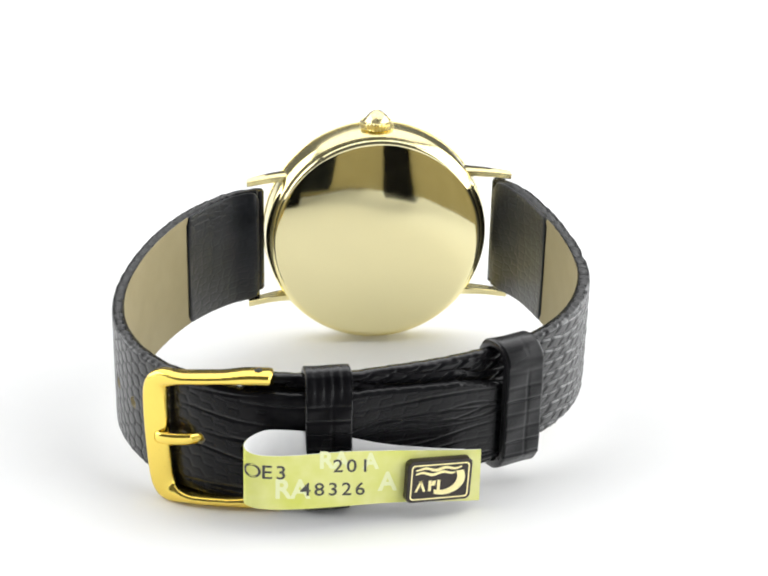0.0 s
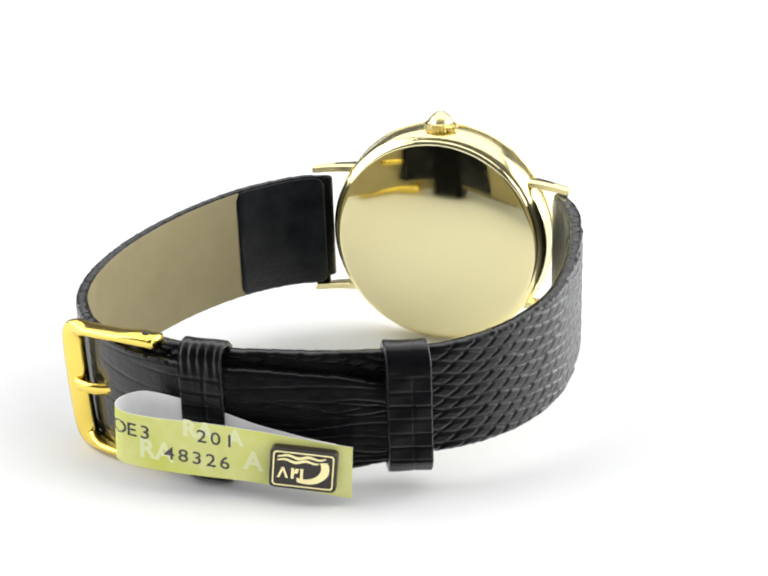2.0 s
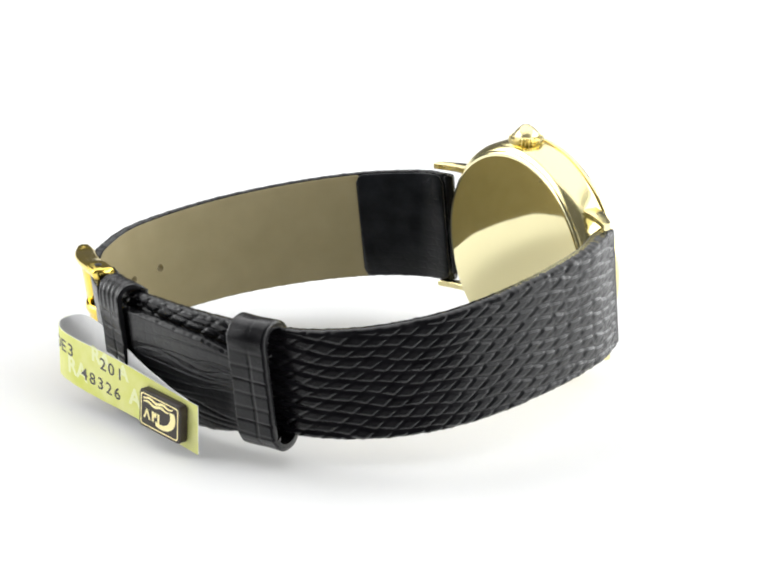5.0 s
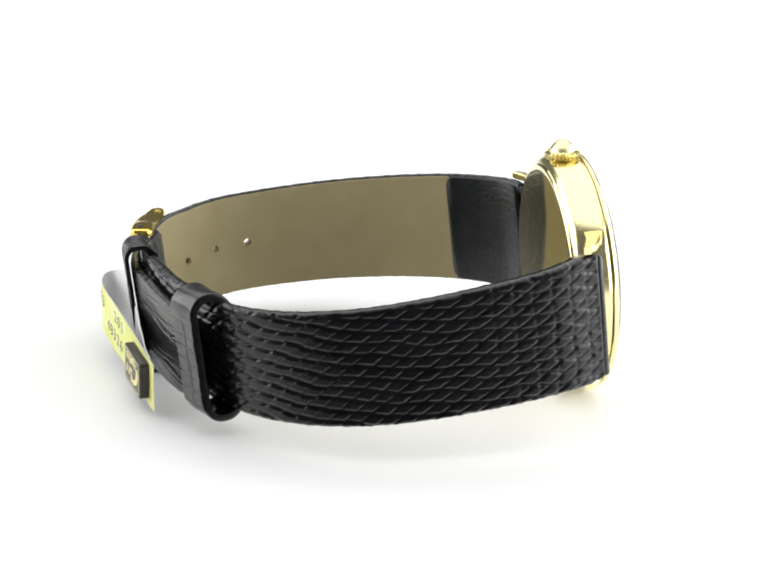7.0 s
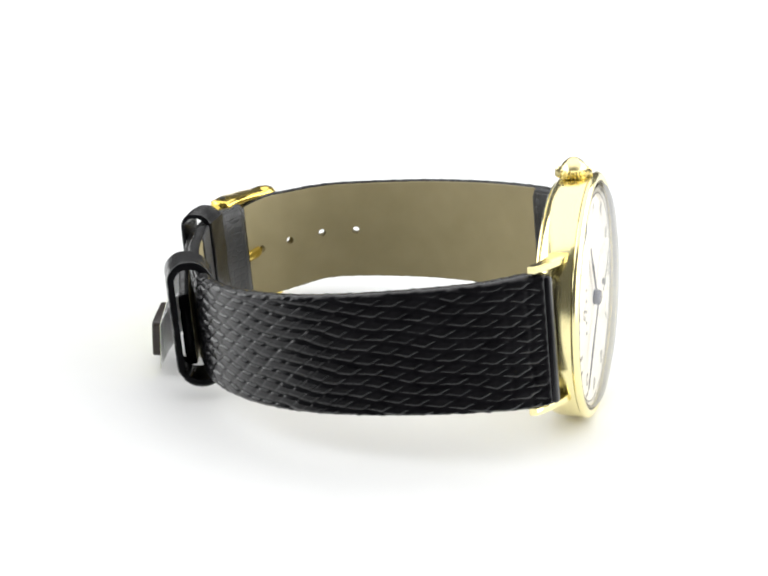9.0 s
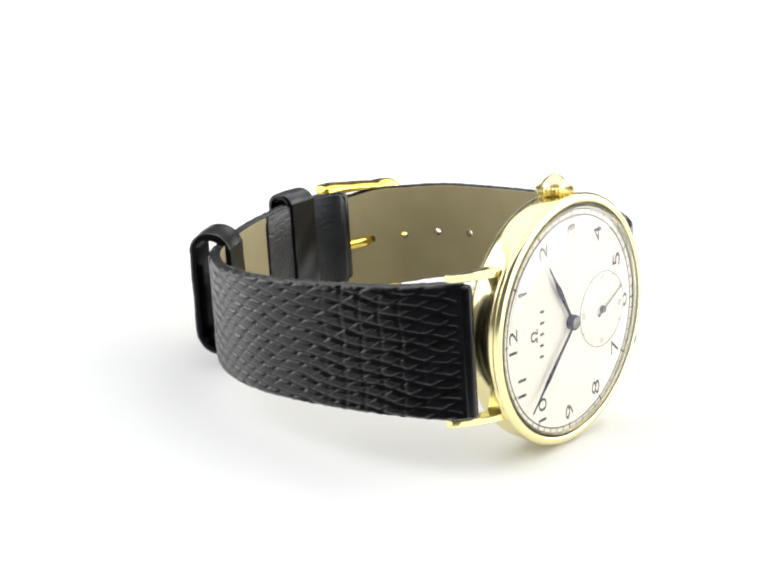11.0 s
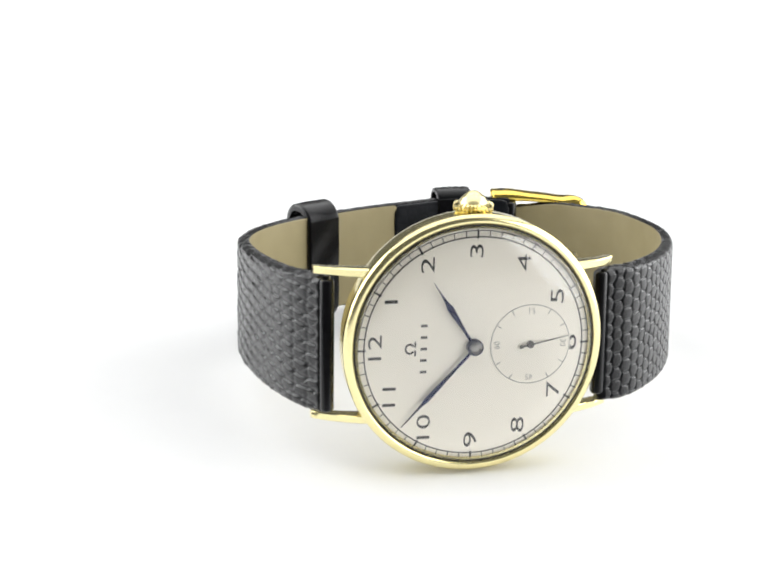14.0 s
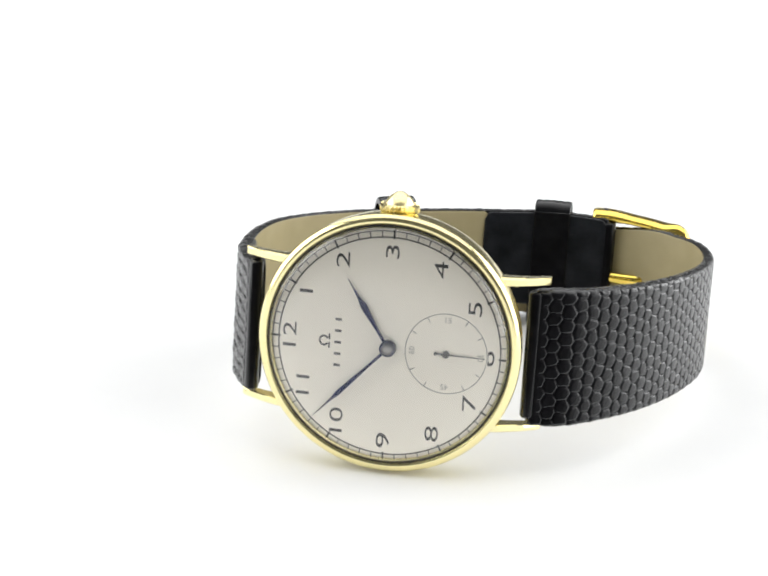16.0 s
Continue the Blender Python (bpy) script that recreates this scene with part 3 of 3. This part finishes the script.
def buckle():
    root = tagged(new("buckle"), "polished yellow gold tang buckle")
    root.parent = watch
    # frame path: arm end, corner, bar, corner, arm end, in (x along strap, z) ; y follows the strap
    top, bot = 8.65, -9.25
    path = [(17.7, top + 0.35), (21.0, top + 0.38), (25.0, top + 0.12), (29.5, top - 0.3), (31.8, top - 0.75), (32.7, top - 1.9), (33.0, top - 4), (33.1, 0), (33.0, bot + 4), (32.7, bot + 1.5), (31.8, bot + 0.3), (29.5, bot), (25.0, bot), (21.0, bot + 0.05), (17.7, bot + 0.15)]
    xy, tan, s = spline(path, 0.35)
    nrm = np.stack([tan[:, 1], -tan[:, 0]], 1)
    verts, faces = [], []
    n = 12
    for (x, z), (nx, nz) in zip(xy, nrm):
        y = 39.9 - 2.2 * max(0, (x - 22) / 11.5) ** 2
        end = min(1.0, 0.6 + math.sqrt(max(0, x - 17.7)) * 0.7)
        bar = step01(np.array(x), 29.0, 33.2)
        a, b = 0.68 + 0.95 * float(bar) + 0.25 * float(1 - step01(np.array(x), 20.5, 24.5)), 1.75 - 0.9 * float(bar)
        for k in range(n):
            q = 2 * math.pi * k / n
            ca, sa = math.cos(q), math.sin(q)
            ca, sa = math.copysign(abs(ca) ** 0.65, ca), math.copysign(abs(sa) ** 0.65, sa)
            e1, e2 = a * ca, b * sa
            base = np.array([x + nx * e1 + 0.04 * z, y + e2 * end, mid_height(40.4)]) + WIDE * (z - 1.15 + nz * e1)
            verts.append(tuple(base))
    m = len(xy)
    for i in range(m - 1):
        for k in range(n):
            j = (k + 1) % n
            faces.append([i * n + k, (i + 1) * n + k, (i + 1) * n + j, i * n + j])
    faces += [list(range(n)), list(range((m - 1) * n, m * n))[::-1]]
    part("frame", (verts, faces), GOLD_RICH, root)
    for z in (top + 0.38 + 0.94, bot + 0.06 - 0.94):
        c = np.array([19.9, 40.1, mid_height(40.4)]) + WIDE * (z - 1.15)
        g = moved(lathe([(0, 0.1), (0.48, 0.1), (0.5, -0.1), (0, -0.1)], 20), Matrix.Translation(c))
        part("bar_hole", g, DARK, root)
    # tongue: from the spring bar through the hole to the bar
    tp = [(20.6, 38.3), (23.2, 38.0), (25.8, 37.9), (27.6, 38.5), (29.2, 39.3), (31.0, 39.3), (32.4, 38.9), (33.1, 38.4)]
    xy, tan, s = spline(tp, 0.3)
    verts, faces = [], []
    for (x, y), (tx, ty) in zip(xy, tan):
        for k in range(n):
            q = 2 * math.pi * k / n
            base = np.array([x - ty * 0.55 * math.sin(q), y + tx * 0.55 * math.sin(q), mid_height(39)]) + WIDE * (0.9 * math.cos(q) - 1.8)
            verts.append(tuple(base))
    m = len(xy)
    faces = [[i * n + k, (i + 1) * n + k, (i + 1) * n + (k + 1) % n, i * n + (k + 1) % n] for i in range(m - 1) for k in range(n)]
    faces += [list(range(n)), list(range((m - 1) * n, m * n))[::-1]]
    part("tongue", (verts, faces), GOLD_RICH, root)


buckle()

# ---------------------------------------------------------------- the tag that hangs on the strap
tag = tagged(new("price_tag"), "lime-green looped paper tag with dark seal, hung on the strap", "tag")

TAG_FRONT = [(-8.7, 37.3), (-6.0, 38.4), (1.0, 41.0), (8.0, 43.7), (14.0, 45.9), (18.6, 47.3), (20.8, 47.2), (21.4, 46.2), (20.5, 44.8), (17.5, 43.2), (12.0, 42.0), (6.0, 40.7), (1.0, 39.6), (-3.0, 38.9), (-6.6, 37.9)]


def tag_top(x):
    return -7.6 + 0.14 * x + GROUND


def tag_rise(s):
    """The loop curls: its front sinks at the bend, its back stands higher."""
    s = np.asarray(s, float)
    return -0.7 * step01(s, 16, 29) + 1.9 * step01(s, 30, 37) - 1.2 * step01(s, 42, 54)


def tag_lift(s):
    s = np.asarray(s, float)
    return 0.15 - 0.75 * step01(s, 10, 28) + 0.9 * step01(s, 30, 37)


def ribbon(points, height, out, thick, s0=0.0, s1=1e9, inset=0.0):
    xy, tan, s = spline(points, 0.4)
    keep = (s >= s0) & (s <= s1)
    xy, tan, s = xy[keep], tan[keep], s[keep]
    nrm = np.stack([-tan[:, 1], tan[:, 0]], 1)
    verts, faces = [], []
    for (x, y), (nx, ny), q in zip(xy, nrm, s):
        z1 = tag_top(x) + float(tag_rise(q)) - inset
        z0 = tag_top(x) - height + float(tag_lift(q)) + inset
        for o, z in ((out, z1), (out + thick, z1), (out + thick, z0), (out, z0)):
            verts.append((x + nx * o, y + ny * o, z))
    m = len(xy)
    faces = [[i * 4 + k, i * 4 + (k + 1) % 4, (i + 1) * 4 + (k + 1) % 4, (i + 1) * 4 + k] for i in range(m - 1) for k in range(4)]
    faces += [[3, 2, 1, 0], [(m - 1) * 4 + k for k in range(4)]]
    return verts, faces


TAG_HIGH = 7.4
paper = part("paper", ribbon(TAG_FRONT, TAG_HIGH, -0.12, 0.12), PAPER, tag, "white paper inner side of the loop", smooth=False)
front_s = 34.0
part("printed_face", ribbon(TAG_FRONT, TAG_HIGH, 0.003, 0.03, 0.0, front_s, 0.0), PAPER_LIME, tag, "lime-green printed face", smooth=False)


def on_tag(geo, x0, z0, lift=0.04):
    """Lays flat shapes (x to the right as read, y up) along the tag's face round plan x0, z0 mm under its top."""
    xy, tan, arc = spline(TAG_FRONT, 0.2)
    n = int(front_s / 0.2)
    start = float(np.interp(x0, xy[: n - 12, 0], arc[: n - 12]))
    out = []
    for x, y, z in geo[0]:
        a = start - x
        px, py, tx, ty = (float(np.interp(a, arc, q)) for q in (xy[:, 0], xy[:, 1], tan[:, 0], tan[:, 1]))
        o = lift + z
        out.append((px - ty * o, py + tx * o, tag_top(px) - z0 + y))
    return out, geo[1]


for s, x0, z0, size in (("201", 8.0, 2.1, 2.5), ("48326", 10.3, 5.3, 2.5), ("OE3", 18.5, 3.0, 2.6)):
    for k, c in enumerate(s):
        _v, _f = text_geo(c, size, 0.015, 0.015)
        shift = (k - (len(s) - 1) / 2) * 1.82
        part("printed_digit" if c.isdigit() else "printed_letter", on_tag(([(x * 1.15 + shift, y, z) for x, y, z in _v], _f), x0, z0, 0.06), INK, tag, smooth=False)
for s, x0, z0, size in (("RA", 15.4, 5.3, 3.6), ("RA", 10.2, 1.3, 3.2), ("A", 3.4, 4.4, 3.6), ("A", 5.6, 1.5, 3.0)):
    part("pale_print", on_tag(text_geo(s, size, 0.10, 0.004), x0, z0, 0.036), PRINT_WHITE, tag, smooth=False)


def ribbed(outline):
    """A slim foil shape from an outline whose second half runs back along the first."""
    n = len(outline) // 2
    a, b = outline[:n], outline[n:][::-1]
    verts = [(x, y, z) for z in (1.3, 1.36) for x, y in a + b]
    faces = [[2 * n + k, 2 * n + k + 1, 3 * n + k + 1, 3 * n + k] for k in range(n - 1)]
    faces += [[k, k + 1, 2 * n + k + 1, 2 * n + k] for k in range(n - 1)] + [[n + k, n + k + 1, 3 * n + k + 1, 3 * n + k] for k in range(n - 1)]
    return verts, faces


def seal():
    c0, c1 = Vector((1.1, 41.0, 0)), Vector((-6.9, 38.25, 0))
    x = (c1 - c0).normalized()
    z = Vector((0, 0, 1))
    y = x.cross(z) * -1
    if y.y < 0:
        y = -y
    mid = (c0 + c1) / 2
    m = Matrix.Translation((mid.x, mid.y, tag_top(mid.x) - 3.75)) @ Matrix((x, z, x.cross(z))).transposed().to_4x4()
    if x.cross(z).y < 0:
        m = Matrix.Translation((mid.x, mid.y, tag_top(mid.x) - 3.75)) @ Matrix((-x, z, (-x).cross(z))).transposed().to_4x4()
    tilt = m @ Matrix.Rotation(radians(-3), 4, "Z")
    block = hard(part("seal", moved(prism(rounded_rect(8.8, 5.7, 0.7), 0.0, 1.3, 0.15), tilt), SEAL, tag, "dark brown plastic seal with gold shapes"), 40)
    outer, inner = rounded_rect(8.0, 4.9, 0.5), rounded_rect(7.6, 4.5, 0.4)
    n = len(outer)
    rim = [(*p, 1.34) for p in outer] + [(*p, 1.34) for p in inner], [[k, (k + 1) % n, n + (k + 1) % n, n + k] for k in range(n)]
    part("seal_rim", moved(rim, tilt), FOIL, block, smooth=False)
    sweep = [(0.5 + 2.95 * math.cos(radians(a)), 0.35 + 2.25 * math.sin(radians(a))) for a in range(28, -126, -11)]
    sweep += [(0.15 + 2.2 * math.cos(radians(a)), 0.5 + 1.75 * math.sin(radians(a))) for a in range(-115, 29, 11)]
    part("seal_swoosh", moved(ribbed(sweep), tilt), FOIL, block, smooth=False)
    for wave, y0 in ((0.0, 1.75), (0.9, 1.15)):
        xs = np.linspace(-3.4, 2.9 - wave, 15)
        top = [(x, y0 + 0.16 * math.sin(2.3 * x + wave) + 0.2) for x in xs]
        low = [(x, y0 + 0.16 * math.sin(2.3 * x + wave) - 0.2 * math.sin(math.pi * (x + 3.4) / (6.3 - wave))) for x in xs[::-1]]
        part("seal_wave", moved(ribbed(top + low), tilt), FOIL, block, smooth=False)
    for cx, cy, w, h, sk in ((-2.9, -0.55, 0.34, 1.5, 0.3), (-2.35, -0.55, 0.34, 1.5, -0.3), (-1.35, -0.55, 0.4, 1.5, 0.0), (-0.85, -0.2, 0.5, 0.7, 0.1), (-0.15, -0.55, 0.4, 1.5, 0.0)):
        part("seal_bar", moved(prism([(cx - w / 2 - sk, cy - h / 2), (cx + w / 2 - sk, cy - h / 2), (cx + w / 2 + sk, cy + h / 2), (cx - w / 2 + sk, cy + h / 2)], 1.3, 1.35), tilt), FOIL, block, smooth=False)


seal()


# ---------------------------------------------------------------- what moves
def motions():
    turn = [(0.0, 180.64), (0.5, 174.73), (1.0, 168.09), (1.5, 162.21), (2.0, 155.56), (2.5, 149.70), (3.0, 143.06), (3.5, 136.90), (4.0, 130.26), (4.8, 120.4), (5.6, 110.6), (6.5, 99.87), (7.0, 93.2), (7.5, 87.37), (8.0, 80.64), (8.5, 74.75), (9.0, 68.16), (9.8, 58.2), (10.6, 48.3), (11.5, 37.18), (12.0, 30.71), (12.5, 24.71), (13.0, 18.19), (13.5, 12.30), (14.0, 5.90), (14.5, 0.0), (15.0, -6.49), (15.5, -12.27), (16.0, -18.84)]
    rows = [(t, pose(0, 0, 0, 0, 0, a)) for t, a in turn]
    walk(watch, rows)
    walk(tag, rows)
    hub = FACE @ Matrix.Translation((SUB * MM, 0, 0))
    walk(seconds, [(t, hub @ Matrix.Rotation(radians(180 - 6 * (14 + t)), 4, "Z")) for t in range(0, 17, 2)])


motions()
